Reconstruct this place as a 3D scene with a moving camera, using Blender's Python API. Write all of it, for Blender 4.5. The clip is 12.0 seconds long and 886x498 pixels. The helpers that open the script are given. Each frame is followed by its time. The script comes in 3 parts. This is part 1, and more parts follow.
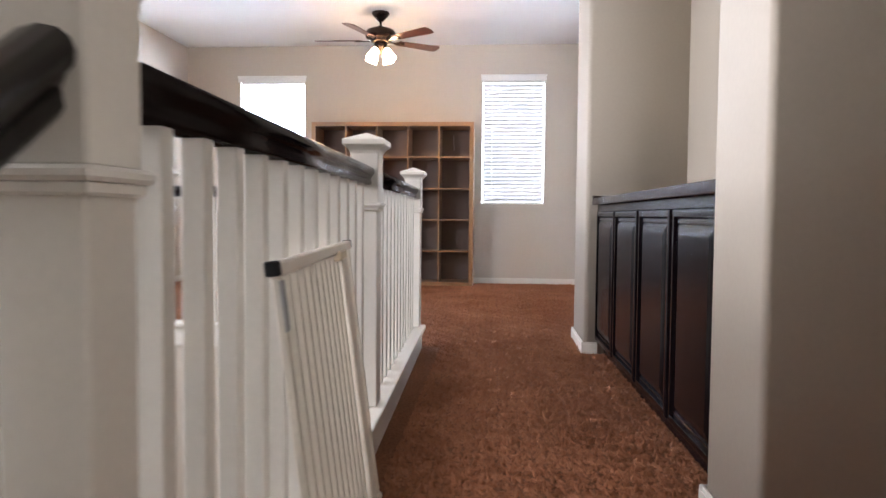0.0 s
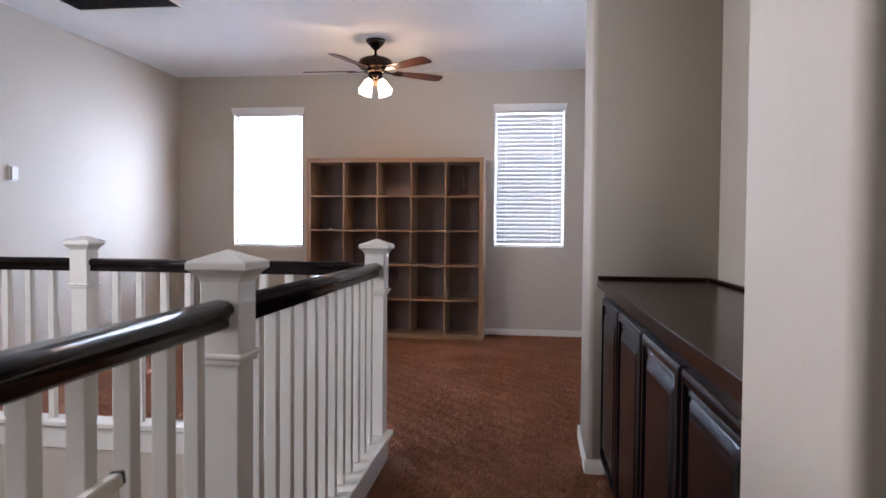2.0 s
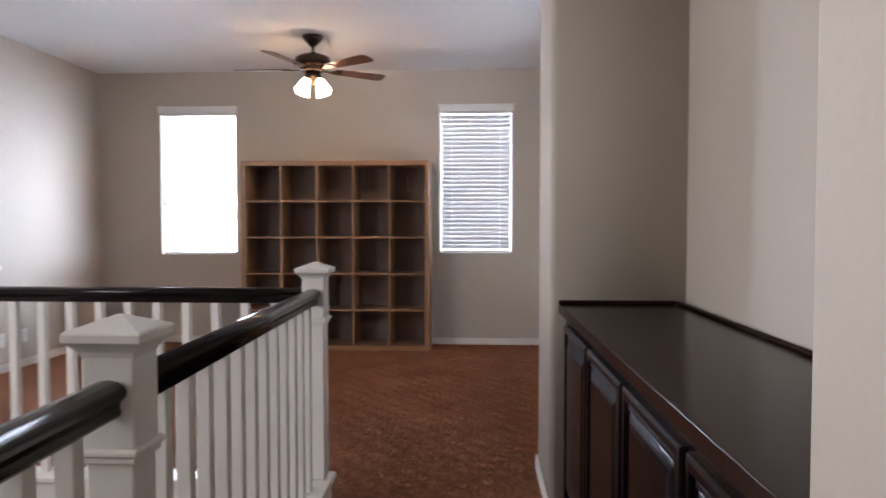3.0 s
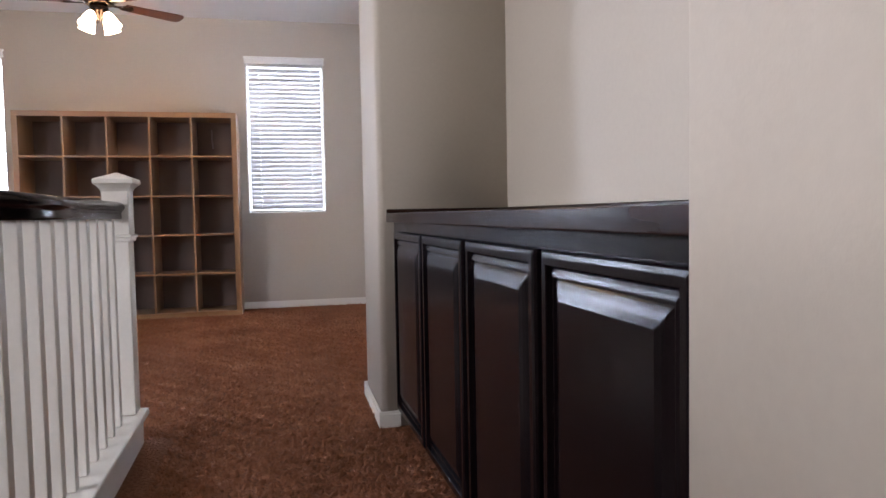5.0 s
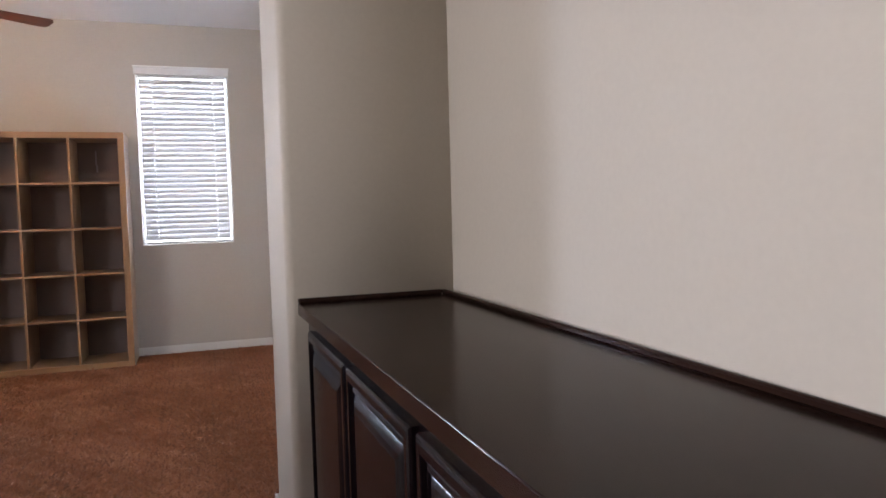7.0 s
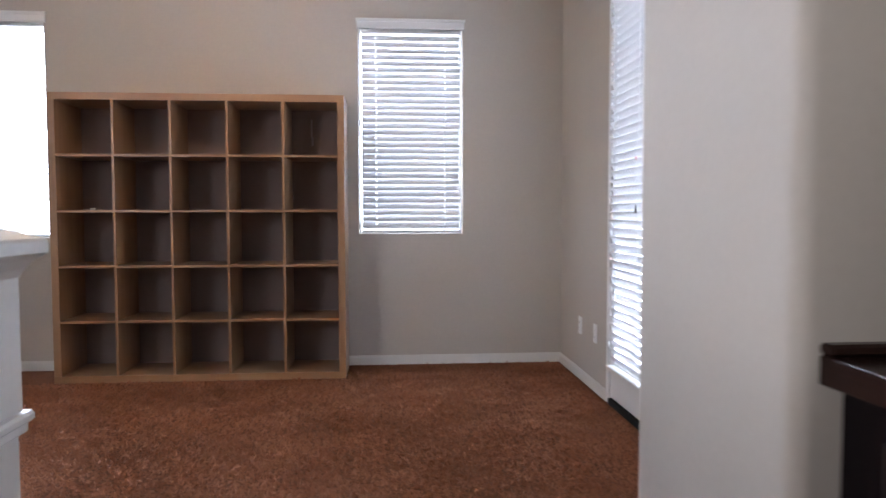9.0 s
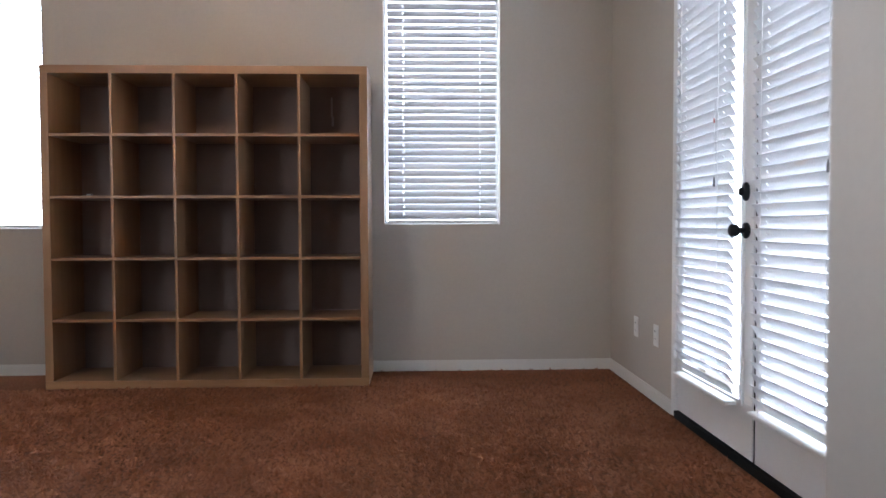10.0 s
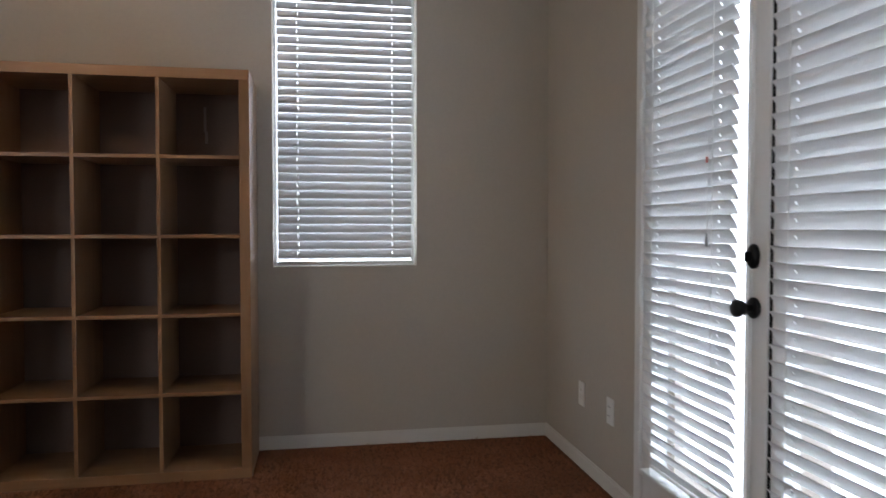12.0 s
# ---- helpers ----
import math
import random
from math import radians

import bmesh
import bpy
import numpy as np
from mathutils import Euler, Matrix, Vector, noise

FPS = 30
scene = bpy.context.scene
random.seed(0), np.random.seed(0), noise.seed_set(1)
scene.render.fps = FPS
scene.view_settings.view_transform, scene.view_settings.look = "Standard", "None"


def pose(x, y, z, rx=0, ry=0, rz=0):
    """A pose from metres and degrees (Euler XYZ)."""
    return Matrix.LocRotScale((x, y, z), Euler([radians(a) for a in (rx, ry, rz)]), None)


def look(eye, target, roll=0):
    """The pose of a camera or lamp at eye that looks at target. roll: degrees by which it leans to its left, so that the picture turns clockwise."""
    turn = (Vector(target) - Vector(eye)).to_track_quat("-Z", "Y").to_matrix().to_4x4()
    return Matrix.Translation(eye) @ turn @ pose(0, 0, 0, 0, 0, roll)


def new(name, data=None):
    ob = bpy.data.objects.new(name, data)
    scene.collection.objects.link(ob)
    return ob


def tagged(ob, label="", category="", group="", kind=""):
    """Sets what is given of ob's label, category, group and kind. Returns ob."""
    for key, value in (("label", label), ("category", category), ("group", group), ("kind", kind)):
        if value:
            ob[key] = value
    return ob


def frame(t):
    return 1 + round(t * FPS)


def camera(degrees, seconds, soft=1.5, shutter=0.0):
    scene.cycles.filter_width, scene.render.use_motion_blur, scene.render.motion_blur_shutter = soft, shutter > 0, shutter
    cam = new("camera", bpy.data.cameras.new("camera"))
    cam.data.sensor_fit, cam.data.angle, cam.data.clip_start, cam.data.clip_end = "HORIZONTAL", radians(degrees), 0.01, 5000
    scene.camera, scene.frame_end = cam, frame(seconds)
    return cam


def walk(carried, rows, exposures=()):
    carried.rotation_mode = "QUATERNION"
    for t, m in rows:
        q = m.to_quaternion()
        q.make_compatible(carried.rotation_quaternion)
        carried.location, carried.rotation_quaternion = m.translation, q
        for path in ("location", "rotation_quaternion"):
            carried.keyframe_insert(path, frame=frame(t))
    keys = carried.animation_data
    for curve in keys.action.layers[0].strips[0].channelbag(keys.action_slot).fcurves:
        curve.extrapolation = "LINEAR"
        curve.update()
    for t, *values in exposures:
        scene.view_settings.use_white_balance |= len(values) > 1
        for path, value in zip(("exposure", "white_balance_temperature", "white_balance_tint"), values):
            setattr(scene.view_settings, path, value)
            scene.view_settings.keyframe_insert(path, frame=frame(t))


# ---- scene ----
cam = camera(64.4, 12.0, shutter=0.4)
PATH = [
    (0, (0.069, -0.377, 0.8), (-0.083, 1.615, 0.705), 0.5),
    (0.5, (0.199, -0.111, 0.844), (0.037, 1.879, 0.739), 0.5),
    (1, (0.329, 0.094, 0.987), (0.154, 2.083, 0.877), 0.3),
    (1.5, (0.329, 0.322, 1.039), (0.133, 2.31, 0.948), 0.4),
    (2, (0.342, 0.457, 1.137), (0.076, 2.438, 1.077), 0.5),
    (2.5, (0.357, 0.651, 1.219), (0.081, 2.631, 1.154), 0.3),
    (3, (0.285, 0.769, 1.25), (0.181, 2.765, 1.175), 0.0),
    (3.5, (0.205, 0.825, 1.177), (0.447, 2.807, 1.064), -1.1),
    (3.7, (0.214, 0.812, 1.142), (0.515, 2.786, 1.028), -1.1),
    (5.3, (0.189, 0.857, 0.884), (0.691, 2.79, 0.792), -1.3),
    (5.5, (0.179, 0.88, 0.912), (0.742, 2.797, 0.824), -1.5),
    (6, (0.18, 1.011, 1.069), (0.857, 2.89, 0.953), -1.5),
    (6.5, (0.286, 1.253, 1.182), (0.96, 3.13, 1.044), -1.6),
    (7, (0.33, 1.487, 1.204), (0.982, 3.374, 1.084), -1.5),
    (7.5, (0.274, 1.759, 1.263), (0.963, 3.633, 1.158), -1.1),
    (7.7, (0.267, 1.908, 1.294), (0.85, 3.817, 1.178), -2.1),
    (9.3, (0.055, 3.136, 1.029), (0.154, 5.132, 0.941), 0.1),
    (9.5, (0.1, 3.262, 0.998), (0.168, 5.26, 0.928), -0.1),
    (10, (0.078, 3.46, 0.938), (0.154, 5.457, 0.869), -0.2),
    (10.5, (0.041, 3.671, 0.999), (0.379, 5.641, 0.935), -0.0),
    (11, (0.052, 3.79, 1.022), (0.475, 5.743, 0.939), -1.0),
    (11.5, (0.159, 4.073, 1.118), (0.551, 6.032, 1.024), -0.8),
    (12, (0.105, 4.266, 1.144), (0.453, 6.235, 1.082), -0.0),
]
EXPOSURES = [
    (0.0, 0.73, 6350, 19), (0.5, 0.60, 6200, 20), (1.0, 0.38, 6050, 20), (1.5, 0.18, 6000, 21), (2.0, -0.08, 6050, 22), (2.5, -0.16, 6200, 22), (3.0, -0.22, 6400, 22), (3.5, -0.22, 6550, 22), (5.5, 0.18, 6250, 22),
    (6.5, 0.12, 6400, 22), (7.5, 0.10, 6400, 21), (9.5, 0.02, 5900, 19), (10.5, -0.48, 6150, 16), (11.0, -0.70, 6300, 16), (12.0, -1.02, 6450, 15)]
walk(cam, [(t, look(eye, target, roll)) for t, eye, target, roll in PATH], EXPOSURES)

# ---------------------------------------------------------------- light
world = bpy.data.worlds.new("sky")
scene.world = world
world.use_nodes = True
wn = world.node_tree
sky = wn.nodes.new("ShaderNodeTexSky")
sky.sky_type, sky.sun_disc = "NISHITA", False
sky.sun_elevation, sky.sun_rotation = math.radians(58), math.radians(200)
wn.links.new(sky.outputs["Color"], wn.nodes["Background"].inputs["Color"])
wn.nodes["Background"].inputs["Strength"].default_value = 0.1
sun = new("sun", bpy.data.lights.new("sun", "SUN"))
sun.data.energy, sun.data.angle, sun.data.color = 3.0, math.radians(0.5), (1.0, 0.95, 0.88)
sun.matrix_world = look((-2, -6, 12), (0, 2, 0))


def window_light(name, eye, target, width, height, watts, colour):
    """The sky's light in a window's opening."""
    lamp = new(name, bpy.data.lights.new(name, "AREA"))
    lamp.data.shape, lamp.data.size, lamp.data.size_y = "RECTANGLE", width, height
    lamp.data.energy, lamp.data.color = watts, colour
    lamp.matrix_world = look(eye, target)
    return lamp


DAY, DOORDAY = (0.72, 0.86, 1.0), (0.72, 0.86, 1.0)
window_light("skylight_window_1", (-2.635, 8.16, 1.65), (-2.5, 0, 1.9), 0.80, 1.44, 265, DAY)
window_light("skylight_window_2", (0.245, 8.16, 1.66), (0.245, 0, 1.66), 0.76, 1.46, 38, DAY)
window_light("skylight_door_far", (1.46, 6.41, 1.30), (-5, 6.41, 1.30), 0.58, 2.10, 76, DOORDAY)
window_light("skylight_door_near", (1.46, 5.63, 1.30), (-5, 5.63, 1.30), 0.58, 2.10, 76, DOORDAY)
# Added fill from the west, in an unseen opening assumed over the stairwell.
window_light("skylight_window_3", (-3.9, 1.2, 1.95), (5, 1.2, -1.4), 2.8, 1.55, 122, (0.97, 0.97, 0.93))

# ---------------------------------------------------------------- materials
def material(name, colour, rough=0.6, spec=0.5, metal=0.0, vary=0.06, scale=3.0, fine=120.0, bump=0.0, bump_scale=200.0, coat=0.0, random=0.0):
    """A painted, stained or metal surface with variation at two scales and fine relief, in metres."""
    m = bpy.data.materials.new(name)
    m.use_nodes = True
    nt = m.node_tree
    n, l = nt.nodes, nt.links
    p = n["Principled BSDF"]
    geo = n.new("ShaderNodeNewGeometry")
    big, small = n.new("ShaderNodeTexNoise"), n.new("ShaderNodeTexNoise")
    big.inputs["Scale"].default_value, small.inputs["Scale"].default_value = scale, fine
    big.inputs["Detail"].default_value, small.inputs["Detail"].default_value = 4, 3
    add = n.new("ShaderNodeMath")
    add.operation = "ADD"
    for tex in (big, small):
        l.new(geo.outputs["Position"], tex.inputs["Vector"])
    l.new(big.outputs["Fac"], add.inputs[0])
    l.new(small.outputs["Fac"], add.inputs[1])
    ramp = n.new("ShaderNodeMapRange")
    ramp.inputs["From Min"].default_value, ramp.inputs["From Max"].default_value = 0.6, 1.4
    ramp.inputs["To Min"].default_value, ramp.inputs["To Max"].default_value = 1 - vary, 1 + vary
    l.new(add.outputs[0], ramp.inputs["Value"])
    val = ramp.outputs["Result"]
    if random:
        info = n.new("ShaderNodeObjectInfo")
        r2 = n.new("ShaderNodeMapRange")
        r2.inputs["To Min"].default_value, r2.inputs["To Max"].default_value = 1 - random, 1 + random
        l.new(info.outputs["Random"], r2.inputs["Value"])
        mul = n.new("ShaderNodeMath")
        mul.operation = "MULTIPLY"
        l.new(val, mul.inputs[0])
        l.new(r2.outputs["Result"], mul.inputs[1])
        val = mul.outputs[0]
    hsv = n.new("ShaderNodeHueSaturation")
    hsv.inputs["Color"].default_value = (*colour, 1)
    l.new(val, hsv.inputs["Value"])
    l.new(hsv.outputs["Color"], p.inputs["Base Color"])
    p.inputs["Roughness"].default_value, p.inputs["Metallic"].default_value = rough, metal
    p.inputs["Specular IOR Level"].default_value, p.inputs["Coat Weight"].default_value = spec, coat
    p.inputs["Coat Roughness"].default_value = 0.15
    if bump:
        grain, b = n.new("ShaderNodeTexNoise"), n.new("ShaderNodeBump")
        grain.inputs["Scale"].default_value, grain.inputs["Detail"].default_value = bump_scale, 3
        l.new(geo.outputs["Position"], grain.inputs["Vector"])
        l.new(grain.outputs["Fac"], b.inputs["Height"])
        b.inputs["Strength"].default_value, b.inputs["Distance"].default_value = bump, 0.003
        l.new(b.outputs["Normal"], p.inputs["Normal"])
    return m


def wood(name, light, dark, rough, grain=(30, 30, 2.2), spec=0.5, coat=0.0):
    """Stained or veneered wood: streaks along one axis, with fine pores."""
    m = bpy.data.materials.new(name)
    m.use_nodes = True
    n, l = m.node_tree.nodes, m.node_tree.links
    p = n["Principled BSDF"]
    tc, mp, tex, ramp = (n.new("ShaderNode" + k) for k in ("TexCoord", "Mapping", "TexNoise", "ValToRGB"))
    mp.inputs["Scale"].default_value = grain
    tex.inputs["Scale"].default_value, tex.inputs["Detail"].default_value, tex.inputs["Distortion"].default_value = 1.0, 6, 0.6
    l.new(tc.outputs["Object"], mp.inputs["Vector"])
    l.new(mp.outputs["Vector"], tex.inputs["Vector"])
    ramp.color_ramp.elements[0].position, ramp.color_ramp.elements[1].position = 0.3, 0.75
    ramp.color_ramp.elements[0].color, ramp.color_ramp.elements[1].color = (*dark, 1), (*light, 1)
    l.new(tex.outputs["Fac"], ramp.inputs["Fac"])
    l.new(ramp.outputs["Color"], p.inputs["Base Color"])
    b = n.new("ShaderNodeBump")
    b.inputs["Strength"].default_value, b.inputs["Distance"].default_value = 0.08, 0.001
    l.new(tex.outputs["Fac"], b.inputs["Height"])
    l.new(b.outputs["Normal"], p.inputs["Normal"])
    p.inputs["Roughness"].default_value, p.inputs["Specular IOR Level"].default_value = rough, spec
    p.inputs["Coat Weight"].default_value, p.inputs["Coat Roughness"].default_value = coat, 0.2
    return m


def carpet_material():
    m = bpy.data.materials.new("carpet")
    m.use_nodes = True
    n, l = m.node_tree.nodes, m.node_tree.links
    p = n["Principled BSDF"]
    geo = n.new("ShaderNodeNewGeometry")
    big, tuft, ramp, mix = n.new("ShaderNodeTexNoise"), n.new("ShaderNodeTexNoise"), n.new("ShaderNodeValToRGB"), n.new("ShaderNodeMix")
    big.inputs["Scale"].default_value, big.inputs["Detail"].default_value = 2.2, 3
    tuft.inputs["Scale"].default_value, tuft.inputs["Detail"].default_value = 70, 5
    for t in (big, tuft):
        l.new(geo.outputs["Position"], t.inputs["Vector"])
    e = ramp.color_ramp.elements
    e[0].position, e[0].color = 0.32, (0.185, 0.074, 0.037, 1)
    e[1].position, e[1].color = 0.70, (0.29, 0.128, 0.069, 1)
    l.new(tuft.outputs["Fac"], ramp.inputs["Fac"])
    mix.data_type, mix.blend_type = "RGBA", "MULTIPLY"
    mix.inputs[0].default_value = 0.5
    r2 = n.new("ShaderNodeValToRGB")
    r2.color_ramp.elements[0].position, r2.color_ramp.elements[0].color = 0.35, (0.62, 0.6, 0.58, 1)
    r2.color_ramp.elements[1].position, r2.color_ramp.elements[1].color = 0.65, (1, 1, 1, 1)
    l.new(big.outputs["Fac"], r2.inputs["Fac"])
    l.new(ramp.outputs["Color"], mix.inputs[6])
    l.new(r2.outputs["Color"], mix.inputs[7])
    l.new(mix.outputs[2], p.inputs["Base Color"])
    p.inputs["Roughness"].default_value, p.inputs["Specular IOR Level"].default_value = 0.95, 0.1
    b = n.new("ShaderNodeBump")
    b.inputs["Strength"].default_value, b.inputs["Distance"].default_value = 0.9, 0.02
    l.new(tuft.outputs["Fac"], b.inputs["Height"])
    l.new(b.outputs["Normal"], p.inputs["Normal"])
    return m


def pile_material():
    """The carpet's tufts: each a little lighter or darker, over broad trodden patches."""
    m = bpy.data.materials.new("carpet_tuft")
    m.use_nodes = True
    n, l = m.node_tree.nodes, m.node_tree.links
    p, geo, ramp, big, add = n["Principled BSDF"], n.new("ShaderNodeNewGeometry"), n.new("ShaderNodeValToRGB"), n.new("ShaderNodeTexNoise"), n.new("ShaderNodeMath")
    big.inputs["Scale"].default_value, big.inputs["Detail"].default_value = 3.0, 4
    l.new(geo.outputs["Position"], big.inputs["Vector"])
    add.operation, add.inputs[1].default_value = "MULTIPLY_ADD", 0.22
    l.new(geo.outputs["Random Per Island"], add.inputs[0])
    l.new(big.outputs["Fac"], add.inputs[2])
    e = ramp.color_ramp.elements
    e[0].position, e[0].color = 0.30, (0.225, 0.087, 0.042, 1)
    e[1].position, e[1].color = 0.90, (0.355, 0.150, 0.080, 1)
    l.new(add.outputs[0], ramp.inputs["Fac"])
    l.new(ramp.outputs["Color"], p.inputs["Base Color"])
    p.inputs["Roughness"].default_value, p.inputs["Specular IOR Level"].default_value = 0.9, 0.15
    return m


def slat_material():
    """White faux-wood slats that let a little light through."""
    m = bpy.data.materials.new("blind_slat")
    m.use_nodes = True
    n, l = m.node_tree.nodes, m.node_tree.links
    p, out = n["Principled BSDF"], n["Material Output"]
    p.inputs["Base Color"].default_value, p.inputs["Roughness"].default_value = (0.74, 0.74, 0.73, 1), 0.4
    tr, mix = n.new("ShaderNodeBsdfTranslucent"), n.new("ShaderNodeMixShader")
    tr.inputs["Color"].default_value = (0.8, 0.82, 0.85, 1)
    mix.inputs["Fac"].default_value = 0.08
    l.new(p.outputs[0], mix.inputs[1])
    l.new(tr.outputs[0], mix.inputs[2])
    l.new(mix.outputs[0], out.inputs["Surface"])
    return m


def glass_material():
    m = bpy.data.materials.new("window_glass")
    m.use_nodes = True
    p = m.node_tree.nodes["Principled BSDF"]
    p.inputs["Base Color"].default_value = (1, 1, 1, 1)
    p.inputs["Transmission Weight"].default_value, p.inputs["Roughness"].default_value, p.inputs["IOR"].default_value = 1.0, 0.0, 1.45
    return m


def glow_material(name, colour, strength):
    m = bpy.data.materials.new(name)
    m.use_nodes = True
    p = m.node_tree.nodes["Principled BSDF"]
    p.inputs["Base Color"].default_value = (0.9, 0.86, 0.78, 1)
    p.inputs["Emission Color"].default_value, p.inputs["Emission Strength"].default_value = (*colour, 1), strength
    return m


def outside_material():
    """A hazy bright sky, whiter towards the horizon."""
    m = bpy.data.materials.new("sky_haze")
    m.use_nodes = True
    n, l = m.node_tree.nodes, m.node_tree.links
    em, geo, sep, ramp = n.new("ShaderNodeEmission"), n.new("ShaderNodeNewGeometry"), n.new("ShaderNodeSeparateXYZ"), n.new("ShaderNodeValToRGB")
    mr = n.new("ShaderNodeMapRange")
    mr.inputs["From Min"].default_value, mr.inputs["From Max"].default_value = -6, 22
    l.new(geo.outputs["Position"], sep.inputs[0])
    l.new(sep.outputs["Z"], mr.inputs["Value"])
    l.new(mr.outputs["Result"], ramp.inputs["Fac"])
    e = ramp.color_ramp.elements
    e[0].position, e[0].color = 0.15, (0.55, 0.53, 0.50, 1)
    e[1].position, e[1].color = 1.0, (0.72, 0.86, 1.0, 1)
    mid = e.new(0.27)
    mid.color = (1, 1, 1, 1)
    l.new(ramp.outputs["Color"], em.inputs["Color"])
    em.inputs["Strength"].default_value = 2.8
    l.new(em.outputs[0], n["Material Output"].inputs["Surface"])
    return m


WALL = material("wall_paint", (0.505, 0.457, 0.390), 0.75, 0.3, vary=0.035, scale=1.3, fine=60, bump=0.12, bump_scale=160)
CEIL = material("ceiling_paint", (0.78, 0.78, 0.77), 0.9, 0.2, vary=0.03, scale=1.1, fine=70, bump=0.2, bump_scale=140)
TRIM = material("trim_paint", (0.72, 0.70, 0.65), 0.35, 0.5, vary=0.04, scale=4, fine=90, bump=0.05, bump_scale=60, random=0.03)
DOORPAINT = material("door_paint", (0.80, 0.80, 0.78), 0.4, 0.5, vary=0.03, scale=4, fine=90, bump=0.06, bump_scale=50)
RAIL = wood("rail_stain", (0.018, 0.012, 0.012), (0.007, 0.005, 0.005), 0.17, (40, 3, 40), 0.18, 0.0)
ESPRESSO = wood("espresso_stain", (0.0085, 0.0050, 0.0058), (0.0045, 0.0030, 0.0036), 0.22, (30, 30, 3), 0.11, 0.0)
WORKTOP = wood("worktop_stain", (0.026, 0.0128, 0.0090), (0.014, 0.0072, 0.0058), 0.2, (30, 2.5, 30), 0.095, 0.0)
BIRCH = wood("birch_veneer", (0.36, 0.205, 0.105), (0.275, 0.15, 0.072), 0.30, (22, 22, 1.6))
BIRCH_H = wood("birch_veneer_lengthwise", (0.36, 0.205, 0.105), (0.275, 0.15, 0.072), 0.30, (1.6, 22, 22))
BLADE = wood("fan_blade_wood", (0.125, 0.030, 0.014), (0.050, 0.012, 0.007), 0.3, (3, 26, 26), 0.5, 0.3)
BRONZE = material("oiled_bronze", (0.035, 0.022, 0.016), 0.24, 0.5, metal=0.7, vary=0.15, scale=8)
BLACK = material("black_metal", (0.010, 0.011, 0.013), 0.35, 0.5, metal=0.5, vary=0.1)
STEEL = material("dull_steel", (0.42, 0.42, 0.43), 0.35, 0.5, metal=0.9, vary=0.08)
RUBBER = material("dark_gap", (0.012, 0.012, 0.012), 0.8, 0.2)
PLASTIC = material("white_plastic", (0.80, 0.80, 0.77), 0.35, 0.5, vary=0.02)
VENT = material("vent_metal", (0.20, 0.20, 0.21), 0.5, 0.4, vary=0.05)
GATEWOOD = material("gate_paint", (0.74, 0.70, 0.62), 0.45, 0.4, vary=0.06, scale=6, bump=0.05, bump_scale=60)
HARDBOARD = material("brown_hardboard", (0.22, 0.165, 0.145), 0.6, 0.3, vary=0.08, scale=3)
CHALK = material("chalk_scuff", (0.42, 0.38, 0.36), 0.8, 0.2)
GATEWOOD_WARM = material("cream_plastic", (0.70, 0.60, 0.44), 0.45, 0.4)
CARPET = carpet_material()
PILE = pile_material()
SLAT = slat_material()
GLASS = glass_material()
SHADE = glow_material("frosted_shade", (1.0, 0.68, 0.38), 32.0)
RAIL_X = wood("rail_stain_crosswise", (0.018, 0.012, 0.012), (0.007, 0.005, 0.005), 0.17, (3, 40, 40), 0.18, 0.0)
OUTSIDE = outside_material()
RED = material("red_tag", (0.6, 0.07, 0.03), 0.5)

# ---------------------------------------------------------------- helpers
def box(bm, x0, x1, y0, y1, z0, z1, bevel=0.0, segments=1):
    vs = [bm.verts.new((x, y, z)) for x in (x0, x1) for y in (y0, y1) for z in (z0, z1)]
    fs = [bm.faces.new([vs[i] for i in q]) for q in ((0, 1, 3, 2), (4, 6, 7, 5), (0, 4, 5, 1), (2, 3, 7, 6), (0, 2, 6, 4), (1, 5, 7, 3))]
    if bevel:
        es = list({e for f in fs for e in f.edges})
        bmesh.ops.bevel(bm, geom=es, offset=bevel, segments=segments, affect="EDGES", profile=0.5)
    return bm


def boxes(*rows, bevel=0.0):
    bm = bmesh.new()
    for r in rows:
        box(bm, *r, bevel=bevel)
    return bm


def prism(bm, outline, place, cap=True):
    """Sweeps a closed outline of (u, v) between two placings (a list of functions from (u, v) to a point)."""
    rings = [[bm.verts.new(f(u, v)) for u, v in outline] for f in place]
    k = len(outline)
    for a, b in zip(rings, rings[1:]):
        for i in range(k):
            bm.faces.new((a[i], a[(i + 1) % k], b[(i + 1) % k], b[i]))
    if cap:
        bm.faces.new(rings[0][::-1])
        bm.faces.new(rings[-1])
    return bm


def lathe(bm, profile, cx, cy, steps=24):
    """Turns a list of (radius, z) about the upright axis through (cx, cy)."""
    rings = [[bm.verts.new((cx + r * math.cos(2 * math.pi * i / steps), cy + r * math.sin(2 * math.pi * i / steps), z)) for i in range(steps)] for r, z in profile]
    for a, b in zip(rings, rings[1:]):
        for i in range(steps):
            bm.faces.new((a[i], a[(i + 1) % steps], b[(i + 1) % steps], b[i]))
    bm.faces.new(rings[0][::-1])
    bm.faces.new(rings[-1])
    return bm


def link(name, bm, mat, smooth=False):
    bmesh.ops.recalc_face_normals(bm, faces=bm.faces)
    me = bpy.data.meshes.new(name)
    bm.to_mesh(me)
    bm.free()
    me.materials.append(mat)
    if smooth:
        me.shade_smooth()
    return new(name, me)


def part(name, bm, mat, parent, label="", smooth=False):
    ob = link(name, bm, mat, smooth)
    ob.parent = parent
    return tagged(ob, label)


def structure(name, bm, mat, label="", smooth=False):
    return tagged(link(name, bm, mat, smooth), label, kind="structure")


def thing(name, at, label, category, group=""):
    ob = new(name)
    ob.location = at
    bpy.context.view_layer.update()
    return tagged(ob, label, category, group)


